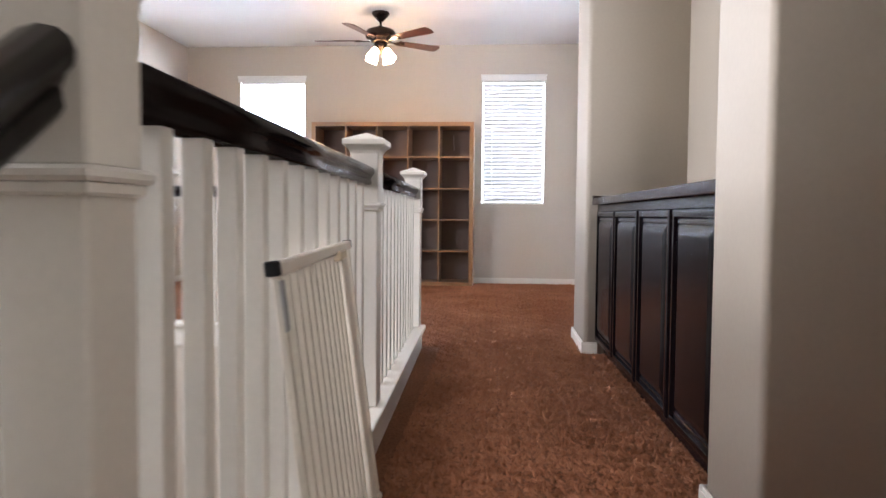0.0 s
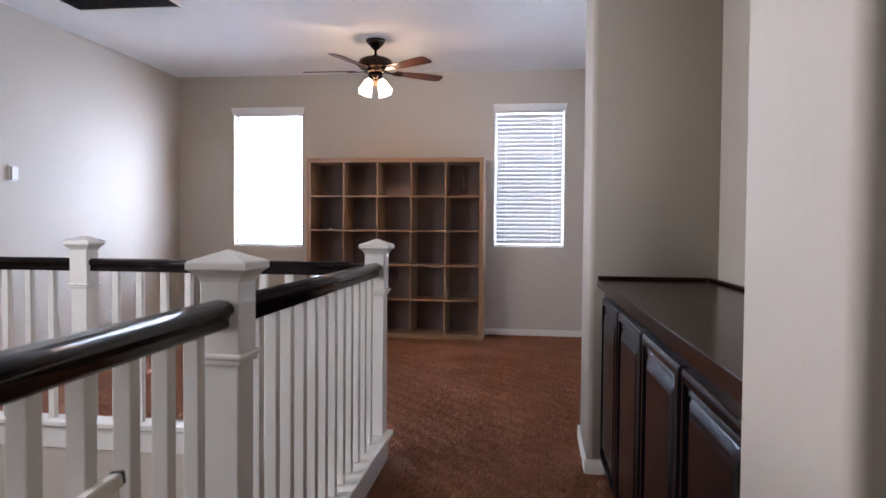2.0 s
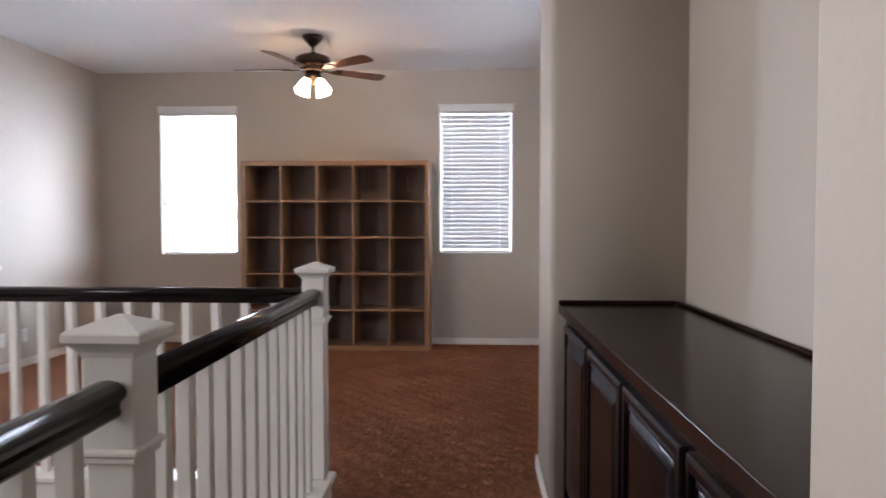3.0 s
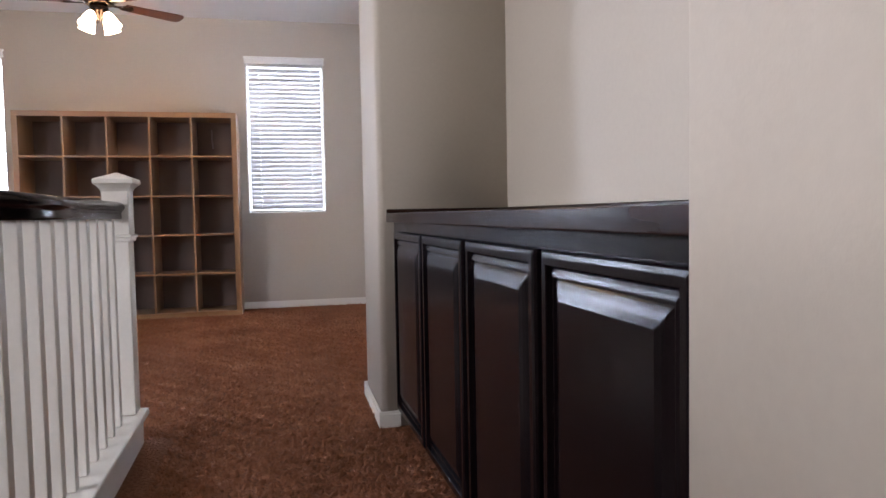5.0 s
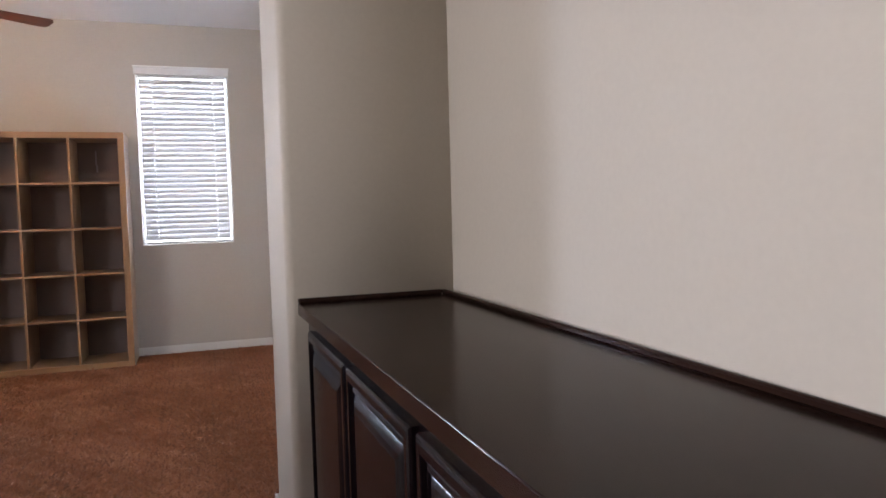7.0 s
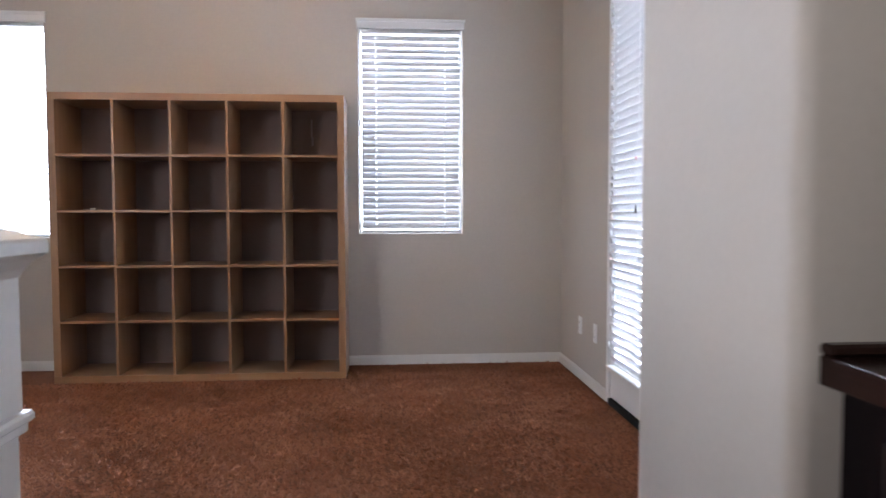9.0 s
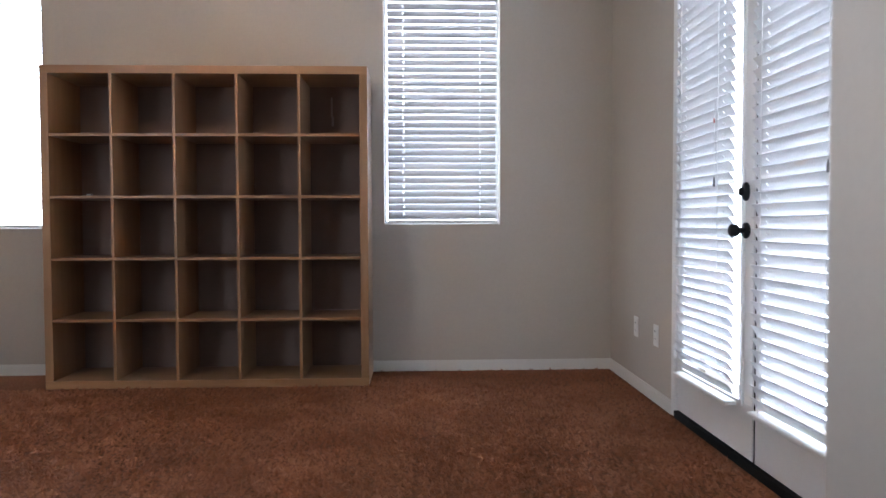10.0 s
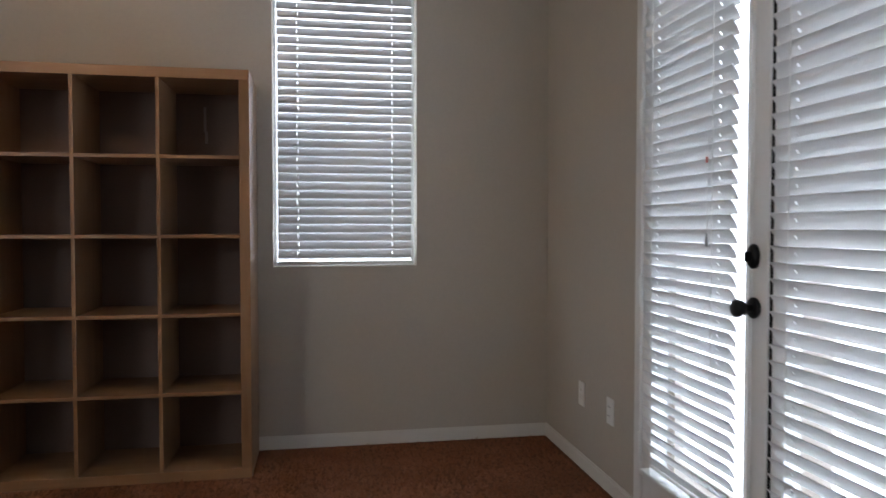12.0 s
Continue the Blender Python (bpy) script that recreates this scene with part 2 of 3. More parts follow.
def fix(parent):
    """Parts were modelled in world metres: keep them there under the thing's Empty."""
    for ob in parent.children:
        ob.matrix_parent_inverse = Matrix.Translation(parent.location).inverted()


def rounded(x0, x1, y0, y1, r, corners):
    """A rectangle's outline with some corners (0: x0y0, 1: x1y0, 2: x1y1, 3: x0y1) rounded."""
    out = []
    for i, (x, y, sx, sy, a) in enumerate(((x0, y0, 1, 1, 180), (x1, y0, -1, 1, 270), (x1, y1, -1, -1, 0), (x0, y1, 1, -1, 90))):
        if i in corners:
            out += [(x + sx * r + r * math.cos(math.radians(a + k * 15)), y + sy * r + r * math.sin(math.radians(a + k * 15))) for k in range(7)]
        else:
            out.append((x, y))
    return out


# ---------------------------------------------------------------- the shell
H = 2.80                      # ceiling
N, E_, W_ = 7.96, 1.34, -3.68   # inner faces of the room's walls
LOW = -2.75                   # the storey below
W1 = (-3.03, -2.24, 0.92, 2.42)
W2 = (-0.125, 0.617, 0.94, 2.42)
DOOR = (5.21, 6.82, 0.0, 2.44)

structure("wall_north", boxes(
    (W_ - 0.15, E_ + 0.15, N, N + 0.16, -0.3, 0.92), (W_ - 0.15, E_ + 0.15, N, N + 0.16, 2.42, H),
    (W_ - 0.15, W1[0], N, N + 0.16, 0.92, 2.42), (W1[1], W2[0], N, N + 0.16, 0.92, 2.42), (W2[1], E_ + 0.15, N, N + 0.16, 0.92, 2.42),
    (W2[0], W2[1], N, N + 0.16, 0.92, 0.94)), WALL, "greige painted plaster wall with two windows")
structure("wall_east", boxes(
    (E_, E_ + 0.15, 4.0, DOOR[0], -0.3, H), (E_, E_ + 0.15, DOOR[1], N, -0.3, H), (E_, E_ + 0.15, DOOR[0], DOOR[1], DOOR[3], H)), WALL, "greige painted plaster wall with double doors")
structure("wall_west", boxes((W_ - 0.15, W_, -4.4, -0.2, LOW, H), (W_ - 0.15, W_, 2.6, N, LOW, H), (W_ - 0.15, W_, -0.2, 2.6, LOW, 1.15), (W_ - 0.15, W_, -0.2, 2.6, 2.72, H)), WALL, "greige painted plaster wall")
bm = bmesh.new()
prism(bm, rounded(0.584, E_, 3.765, 4.325, 0.028, (0, 3)), [lambda u, v: (u, v, 0), lambda u, v: (u, v, H)])
structure("wall_niche_far", bm, WALL, "thick painted wall end with rounded corners", True)
bm = bmesh.new()
prism(bm, rounded(0.647, 2.4, 1.187, 1.565, 0.020, (0, 3)), [lambda u, v: (u, v, 0), lambda u, v: (u, v, H)])
structure("wall_niche_near", bm, WALL, "thick painted wall end with rounded corners", True)
structure("wall_niche_back", boxes((1.152, 1.30, 1.565, 3.765, 0, H)), WALL, "greige painted plaster wall behind the cabinets")
structure("wall_corridor", boxes((2.4, 2.52, -0.05, 1.50, -0.3, H), (0.80, 2.4, -0.05, 0.07, -0.3, H)), WALL, "greige painted plaster wall")
structure("wall_stair", boxes((0.68, 0.80, -4.4, 0.07, LOW, H)), WALL, "greige painted plaster wall beside the stairs")
structure("wall_south", boxes((W_ - 0.15, 0.80, -4.55, -4.4, LOW, H)), WALL, "greige painted plaster wall")
structure("wall_well", boxes((W_, -0.46, 3.74, 3.84, LOW, -0.002), (-0.50, -0.29, 0.20, 3.74, LOW, -0.252)), WALL, "pale painted sides of the open stairwell")
structure("ceiling", boxes((W_ - 0.15, 2.52, -4.55, N + 0.16, H, H + 0.15)), CEIL, "white textured ceiling")
structure("floor", boxes(
    (W_, E_, 3.84, N, -0.25, 0), (-0.40, 1.16, 0.20, 3.84, -0.25, 0), (1.16, 2.4, 0.07, 1.2, -0.25, 0), (0.68, 1.16, 0.07, 0.20, -0.25, 0)), CARPET, "brown shag carpet")
structure("floor_below", boxes((W_ - 0.15, 0.80, -4.55, 4.0, LOW - 0.2, LOW)), CARPET, "brown carpet of the storey below")
bm = bmesh.new()
for i in range(14):
    box(bm, -0.29, 0.68, 0.20 - 0.27 * (i + 1), 0.20 - 0.27 * i + 0.02, LOW, -0.183 * (i + 1), 0.012)
structure("stairs", bm, CARPET, "carpeted stairs that lead down")


def baseboard(bm, x0, x1, y0, y1):
    box(bm, x0, x1, y0, y1, 0, 0.056)
    cx = 0.004
    box(bm, x0 + (cx if x1 - x0 < 0.03 else 0), x1 - (cx if x1 - x0 < 0.03 else 0), y0 + (cx if y1 - y0 < 0.03 else 0), y1 - (cx if y1 - y0 < 0.03 else 0), 0.056, 0.068)


T = 0.014
bm = bmesh.new()
baseboard(bm, W_, E_, N - T, N)
baseboard(bm, W_, W_ + T, 3.84, N - T)
baseboard(bm, E_ - T, E_, 4.33, 5.19)
baseboard(bm, E_ - T, E_, 6.845, N - T)
baseboard(bm, 0.585 - T, E_, 4.325, 4.325 + T)
baseboard(bm, 0.584 - T, 0.584, 3.765, 4.325)
baseboard(bm, 0.584 - T, 0.66, 3.765 - T, 3.765)
baseboard(bm, 0.647 - T, 0.647, 1.187, 1.565)
baseboard(bm, 0.647 - T, 0.68, 1.565, 1.565 + T)
baseboard(bm, 0.647 - T, 2.4, 1.187 - T, 1.187)
structure("baseboard", bm, TRIM, "white painted baseboard")
# ---------------------------------------------------------------- outside
def backdrop(name, x0, x1, y0, y1, z0, z1):
    return structure(name, boxes((x0, x1, y0, y1, z0, z1)), OUTSIDE, "pale bright sky haze beyond the windows")


backdrop("backdrop_north", -25, 25, 20.0, 20.1, -6, 22)
backdrop("backdrop_east", 16.0, 16.1, -12, 25, -6, 22)
# Glows only behind the added west window.
backdrop("backdrop_west", -18.1, -18.0, -20, 20, -6, 22)

# ---------------------------------------------------------------- windows and doors
def window(name, x0, x1, z0, z1, m):
    """A fixed window in an opening, modelled in a plane that m lays into the wall: x along it, y outwards."""
    root = tagged(new(name), "white vinyl window behind a slatted blind", kind="structure")
    root.matrix_world = m
    f = 0.015
    part("window_frame", boxes((x0, x1, 0.10, 0.15, z0, z0 + f), (x0, x1, 0.10, 0.15, z1 - f, z1), (x0, x0 + f, 0.10, 0.15, z0 + f, z1 - f), (x1 - f, x1, 0.10, 0.15, z0 + f, z1 - f)), PLASTIC, root)
    pane = part("pane", boxes((x0 + f, x1 - f, 0.122, 0.127, z0 + f, z1 - f)), GLASS, root)
    pane.visible_shadow = False
    return root


window("window_1", W1[0], W1[1], W1[2], W1[3], pose(0, N, 0))
window("window_2", W2[0], W2[1], W2[2], W2[3], pose(0, N, 0))
# Unseen window added to light the hallway from the west; has no blind.
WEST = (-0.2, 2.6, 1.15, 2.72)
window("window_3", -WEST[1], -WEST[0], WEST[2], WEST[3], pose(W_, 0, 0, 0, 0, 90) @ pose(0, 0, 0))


def slat_mesh(length, width=0.050, hole=0.011):
    """One bowed slat along x, 3 mm thick, about its own middle, with two narrow slots for the lift cords."""
    bm = bmesh.new()
    h = hole / 2 / width
    across = [(-0.5, 0.0), (-0.3, 0.0019), (-h, 0.0029), (h, 0.0029), (0.3, 0.0019), (0.5, 0.0)]
    a = 0.352 * length
    along = [-length / 2, -a - 0.0032, -a + 0.0032, a - 0.0032, a + 0.0032, length / 2]
    top = [[bm.verts.new((x, u * width, v)) for u, v in across] for x in along]
    low = [[bm.verts.new((x, u * width, v - 0.0028)) for u, v in across] for x in along]
    solid = {(i, k) for i in range(5) for k in range(5)} - {(1, 2), (3, 2)}
    for i, k in sorted(solid):
        bm.faces.new((top[i][k], top[i + 1][k], top[i + 1][k + 1], top[i][k + 1]))
        bm.faces.new((low[i][k], low[i][k + 1], low[i + 1][k + 1], low[i + 1][k]))
        for di, dk, p, q in ((-1, 0, (0, 0), (0, 1)), (1, 0, (1, 1), (1, 0)), (0, -1, (1, 0), (0, 0)), (0, 1, (0, 1), (1, 1))):
            if (i + di, k + dk) not in solid:
                b, c = (i + p[0], k + p[1]), (i + q[0], k + q[1])
                bm.faces.new((top[b[0]][b[1]], top[c[0]][c[1]], low[c[0]][c[1]], low[b[0]][b[1]]))
    bmesh.ops.recalc_face_normals(bm, faces=bm.faces)
    me = bpy.data.meshes.new("slat")
    bm.to_mesh(me)
    bm.free()
    me.materials.append(SLAT)
    return me


def blind(m, x0, x1, z0, z1, tilt, label, pitch=0.044, valance=0.0, depth=0.0, seed=1, stack=0):
    """A slatted blind that hangs in the plane of m: x along it, y away from the room. tilt: degrees by which the room edge is raised."""
    rnd = random.Random(seed)
    root = tagged(new("window_blind"), label, "window blind", "slatted blinds of the room")
    root.matrix_world = m
    mesh = slat_mesh(x1 - x0, hole=0.020 if valance else 0.012)
    y = depth
    part("headrail", boxes((x0, x1, y - 0.025, y + 0.025, z1 - 0.045, z1), bevel=0.003), PLASTIC, root)
    if valance:
        bm = bmesh.new()
        a, b = x0 - valance, x1 + valance
        top = z1 + 0.045
        for y0, za, zb in ((-0.020, z1 - 0.028, top - 0.02), (-0.027, top - 0.02, top), (-0.024, z1 - 0.028, z1 - 0.018)):
            box(bm, a - (0.006 if zb == top else 0), b + (0.006 if zb == top else 0), y0, -0.002, za, zb, 0.002)
        part("valance", bm, PLASTIC, root, "moulded white valance over the blind")
    z, k = z1 - 0.075, 0
    bottom = z0 + 0.03 + stack * 0.008
    while z > bottom:
        ob = new("slat", mesh)
        ob.parent = root
        ob.matrix_local = pose((x0 + x1) / 2 + (rnd.random() - 0.5) * 0.003, y, z, -(tilt + rnd.uniform(-0.7, 0.7)), 0, rnd.uniform(-0.03, 0.03))
        z -= pitch
    for i in range(stack):
        ob = new("slat", mesh)
        ob.parent = root
        ob.matrix_local = pose((x0 + x1) / 2, y, z0 + 0.028 + 0.008 * i, -4, 0, 0)
    part("bottom_rail", boxes((x0, x1, y - 0.026, y + 0.026, z0, z0 + 0.018), bevel=0.004), PLASTIC, root)
    for u in (0.148, 0.852):
        xc = x0 + u * (x1 - x0)
        bm = bmesh.new()
        for dy in (-0.024, 0.024):
            box(bm, xc - 0.0013, xc + 0.0013, y + dy - 0.0006, y + dy + 0.0006, z0 + 0.015, z1 - 0.04)
        part("ladder_cord", bm, PLASTIC, root)
    return root


blind(pose(0, N, 0), W1[0] + 0.012, W1[1] - 0.012, W1[2] + 0.006, 2.405, -10, "white slatted blind with open slats, glaring with daylight", valance=0.03, depth=0.045, seed=3)
blind(pose(0, N, 0), W2[0] + 0.022, W2[1] - 0.022, W2[2] + 0.008, 2.405, -64, "white slatted blind with half-closed slats, daylight behind", valance=0.03, depth=0.045, seed=4, stack=3)


def rose(bm, y, z, x, r, stretch=1.0, depth=0.012):
    """A round plate on the door's face at x, facing -x."""
    ring = [(r * math.cos(a * math.pi / 10), r * stretch * math.sin(a * math.pi / 10)) for a in range(20)]
    prism(bm, ring, [lambda u, v: (x, y + u, z + v), lambda u, v: (x - depth * 0.6, y + u, z + v), lambda u, v: (x - depth, y + u * 0.8, z + v * 0.8)])


door = tagged(new("door_1"), "white double glazed doors with blinds", kind="structure")
FACE = 1.337
part("jamb", boxes((1.326, 1.45, 5.21, 5.262, 0, 2.40), (1.326, 1.45, 6.798, 6.85, 0, 2.40), (1.326, 1.45, 5.21, 6.85, 2.40, 2.46), bevel=0.004), DOORPAINT, door, "white painted door frame")
part("threshold", boxes((1.322, 1.44, 5.262, 6.798, 0.0, 0.034)), RUBBER, door, "black rubber threshold strip")
part("astragal", boxes((1.343, 1.40, 6.0135, 6.0345, 0.034, 2.40)), RUBBER, door, "dark gap between the door leaves")
LEAVES = ((5.266, 6.013, 5.375, 5.945), (6.035, 6.794, 6.125, 6.700))
for y0, y1, g0, g1 in LEAVES:
    leaf = part("leaf", boxes((FACE, 1.381, y0, y1, 0.040, 0.250), (FACE, 1.381, y0, y1, 2.26, 2.395), (FACE, 1.381, y0, g0, 0.25, 2.26), (FACE, 1.381, g1, y1, 0.25, 2.26), bevel=0.0015), DOORPAINT, door, "white glazed door leaf")
    part("glazing_bead", boxes((1.327, FACE, g0 - 0.02, g1 + 0.02, 0.235, 0.255), (1.327, FACE, g0 - 0.02, g0, 0.255, 2.26), (1.327, FACE, g1, g1 + 0.02, 0.255, 2.26)), DOORPAINT, leaf)
    pane = part("pane", boxes((1.356, 1.362, g0, g1, 0.25, 2.26)), GLASS, leaf)
    pane.visible_shadow = False
    if y0 > 6:
        bm = bmesh.new()
        rose(bm, 6.095, 0.912, FACE, 0.031)
        ring = [(math.cos(a * math.pi / 10), math.sin(a * math.pi / 10)) for a in range(20)]
        prism(bm, ring, [lambda u, v, r=r, d=d: (FACE - d, 6.095 + r * u, 0.912 + r * v) for r, d in ((0.012, 0.01), (0.011, 0.028), (0.021, 0.036), (0.026, 0.046), (0.026, 0.058), (0.020, 0.066), (0.008, 0.069))])
        part("door_knob", bm, BLACK, leaf, "black round door knob", True)
        bm = bmesh.new()
        rose(bm, 6.095, 1.060, FACE, 0.024, 1.5, 0.016)
        box(bm, FACE - 0.034, FACE - 0.014, 6.090, 6.100, 1.045, 1.075, 0.003)
        part("deadbolt", bm, BLACK, leaf, "black oval deadbolt with thumb turn", True)
    hy = y0 - 0.002 if y0 < 6 else y1 + 0.002
    for hz in (0.30, 0.90, 1.57, 2.2):
        bm = bmesh.new()
        lathe(bm, [(0.006, hz - 0.055), (0.008, hz - 0.05), (0.008, hz + 0.05), (0.006, hz + 0.055)], 1.323, hy, 10)
        box(bm, 1.3225, 1.3265, hy - 0.010, hy + 0.010, hz - 0.048, hz + 0.048)
        part("hinge", bm, PLASTIC if y0 > 6 else STEEL, leaf, "painted butt hinge" if y0 > 6 else "dull steel butt hinge")
EAST = pose(1.300, 0, 0, 0, 0, -90)
blind(EAST, -5.955, -5.385, 0.238, 2.28, 58, "white slatted blind on a glazed door leaf", pitch=0.0435, seed=6)
blind(EAST, -6.695, -6.140, 0.228, 2.28, 58, "white slatted blind on a glazed door leaf", pitch=0.0435, seed=7)
for y, dark in ((6.235, True), (5.455, False)):
    cord = thing("blind_cord", (1.268, y, 1.10), "thin white pull cord with a small tassel" + (" and a red tag" if dark else ""), "cord")
    bm = bmesh.new()
    lathe(bm, [(0.0007, 1.11), (0.0007, 1.44)], 1.268, y, 6)
    part("string", bm, PLASTIC, cord)
    bm = bmesh.new()
    lathe(bm, [(0.002, 1.125), (0.005, 1.105), (0.0055, 1.09), (0.003, 1.085)], 1.268, y, 8)
    part("tassel", bm, VENT, cord, "small grey tassel")
    if dark:
        bm = bmesh.new()
        box(bm, 1.2655, 1.2675, y - 0.004, y + 0.006, 1.340, 1.358, 0.0005)
        part("tag", bm, RED, cord, "small red paper tag")
    fix(cord)

# ---------------------------------------------------------------- railings
RY = 3.775                    # middle line of the cross rail


def rx(y):
    """The hallway's rail runs a little askew to the room."""
    return -0.329 - 0.0255 * y


def newel(x, y, label, base=0.14):
    root = thing("newel_post", (x, y, base), label, "newel post", "newel posts of the railing")
    part("shaft", boxes((x - 0.044, x + 0.044, y - 0.044, y + 0.044, base, 0.825), bevel=0.003), TRIM, root)
    bm = bmesh.new()
    box(bm, x - 0.058, x + 0.058, y - 0.058, y + 0.058, 0.828, 0.842, 0.004)
    box(bm, x - 0.052, x + 0.052, y - 0.052, y + 0.052, 0.815, 0.829, 0.003)
    part("band", bm, TRIM, root)
    part("block", boxes((x - 0.048, x + 0.048, y - 0.048, y + 0.048, 0.841, 1.012), bevel=0.003), TRIM, root)
    bm = bmesh.new()
    sq = ((-1, -1), (1, -1), (1, 1), (-1, 1))
    levels = ((0.048, 1.008), (0.052, 1.018), (0.062, 1.030), (0.068, 1.034), (0.072, 1.038), (0.072, 1.052), (0.069, 1.056), (0.004, 1.081))
    prism(bm, sq, [lambda u, v, h=h, z=z: (x + u * h, y + v * h, z) for h, z in levels])
    part("cap", bm, TRIM, root, "pyramid cap with a cove moulding")
    fix(root)
    return root


RAIL_PROFILE = ((-0.020, 0.0), (0.020, 0.0), (0.024, 0.006), (0.021, 0.020), (0.026, 0.030), (0.033, 0.036), (0.035, 0.046), (0.030, 0.056), (0.018, 0.063), (0, 0.066), (-0.018, 0.063), (-0.030, 0.056), (-0.035, 0.046), (-0.033, 0.036), (-0.026, 0.030), (-0.021, 0.020), (-0.024, 0.006))


def railing(a, b, label):
    """A level railing between two points of the plan: stained handrail over square white balusters on a curb."""
    (xa, ya), (xb, yb) = a, b
    along = abs(yb - ya) > abs(xb - xa)
    root = thing("railing", ((xa + xb) / 2, (ya + yb) / 2, 0.11), label, "railing", "railings round the stairwell")
    bm = bmesh.new()
    if along:
        prism(bm, RAIL_PROFILE, [lambda u, v: (xa + u, ya, 0.902 + v), lambda u, v: (xb + u, yb, 0.902 + v)])
    else:
        prism(bm, RAIL_PROFILE, [lambda u, v: (xa, ya + u, 0.902 + v), lambda u, v: (xb, yb + u, 0.902 + v)])
    part("handrail", bm, RAIL if along else RAIL_X, root, "dark espresso stained handrail", True)
    length = abs(yb - ya) if along else abs(xb - xa)
    k = round(length / 0.125) - 1
    me = None
    for i in range(1, k + 1):
        f = i / (k + 1)
        x, y = xa + (xb - xa) * f, ya + (yb - ya) * f
        if me is None:
            ob = part("baluster", boxes((-0.0165, 0.0165, -0.0165, 0.0165, 0.139, 0.906), bevel=0.0015), TRIM, root)
            me = ob.data
        else:
            ob = new("baluster", me)
            ob.parent = root
        ob.location = (x, y, 0)
    fix(root)
    return root


newel(rx(0.262), 0.262, "white painted newel post at the head of the stairs")
newel(rx(2.035), 2.035, "white painted newel post in the middle of the railing")
newel(rx(RY), RY, "white painted newel post at the railing's corner")
newel(-1.955, RY, "white painted newel post of the cross railing")
railing((rx(0.31), 0.310), (rx(1.987), 1.987), "dark handrail on square white balusters along the stairwell")
railing((rx(2.083), 2.083), (rx(RY), RY - 0.048), "dark handrail on square white balusters along the hallway")
railing((rx(RY) - 0.048, RY), (-1.907, RY), "dark handrail on square white balusters across the stairwell")
railing((-2.003, RY), (W_, RY), "dark handrail on square white balusters, ending at the wall")
bm = boxes((W_, rx(RY) - 0.05, RY - 0.045, RY + 0.055, -0.002, 0.110))
prism(bm, ((-0.05, -0.002), (0.05, -0.002), (0.05, 0.110), (-0.05, 0.110)), [lambda u, v: (rx(0.21) + u, 0.21, v), lambda u, v: (rx(RY) + u, RY + 0.055, v)])
structure("curb", bm, TRIM, "white painted curb under the railing")
bm = bmesh.new()
box(bm, W_, rx(RY) - 0.071, RY - 0.066, RY + 0.075, 0.110, 0.137, 0.004)
prism(bm, ((-0.070, 0.110), (0.066, 0.110), (0.070, 0.114), (0.070, 0.133), (0.066, 0.137), (-0.066, 0.137), (-0.070, 0.133)), [lambda u, v: (rx(0.20) + u, 0.195, v), lambda u, v: (rx(RY) + u, RY + 0.075, v)])
structure("curb_cap", bm, TRIM, "white painted cap board of the curb")

# the stair's own handrail, falling away from the top newel
hand = thing("stair_handrail", (rx(0), 0.1, 0.0), "dark stained handrail that falls with the stairs", "handrail")
RX = rx(0.1)
bm = bmesh.new()
prism(bm, RAIL_PROFILE, [lambda u, v: (RX + u, 0.217, 0.886 + 1.22 * v), lambda u, v: (RX + u, -3.2, 0.886 - 3.417 * 0.69 + 1.22 * v)])
part("handrail", bm, RAIL, hand, "dark espresso stained handrail", True)
for i in range(25):
    y = 0.08 - 0.135 * i
    top_z = 0.886 - (0.217 - y) * 0.69 + 0.012
    foot = 0.10 - (0.20 - y) * 0.678 - 0.04
    part("baluster", boxes((RX - 0.0165, RX + 0.0165, y - 0.0165, y + 0.0165, foot, top_z), bevel=0.0015), TRIM, hand)
fix(hand)
bm = bmesh.new()
prism(bm, ((0.20, -0.002), (0.20, 0.10), (-3.5, -2.41), (-3.5, LOW), (0.20, LOW)), [lambda u, v: (RX - 0.050, u, v), lambda u, v: (RX + 0.045, u, v)])
structure("stair_stringer", bm, TRIM, "white painted stringer of the stairs")

# ---------------------------------------------------------------- the niche's cabinets
CAB = pose(0.660, 2.085, 0, 0, 0, 1.03)    # local: x into the wall from the doors' faces, y along the hallway


def panel_door(y0, y1, z0, z1):
    """A raised-panel door: a stepped loft of rectangles, each given by its inset and its depth behind the face."""
    bm = bmesh.new()
    steps = ((0.0, 0.020), (0.0, 0.008), (0.0012, 0.0058), (0.004, 0.0022), (0.010, 0.0004), (0.012, 0.0), (0.026, 0.0), (0.0275, 0.0015), (0.029, 0.0130), (0.0325, 0.0112), (0.039, 0.0087), (0.046, 0.0070), (0.0475, 0.0070),
             (0.0485, 0.0125), (0.0515, 0.0125), (0.056, 0.0101), (0.064, 0.0070), (0.074, 0.0038), (0.081, 0.0022), (0.085, 0.0012), (0.087, 0.0006), (0.089, 0.0006))
    rings = []
    for d, x in steps:
        rings.append([bm.verts.new((x, y, z)) for y, z in ((y0 + d, z0 + d), (y1 - d, z0 + d), (y1 - d, z1 - d), (y0 + d, z1 - d))])
    for a, b in zip(rings, rings[1:]):
        for i in range(4):
            bm.faces.new((a[i], a[(i + 1) % 4], b[(i + 1) % 4], b[i]))
    bm.faces.new(rings[0][::-1])
    bm.faces.new(rings[-1])
    return bm


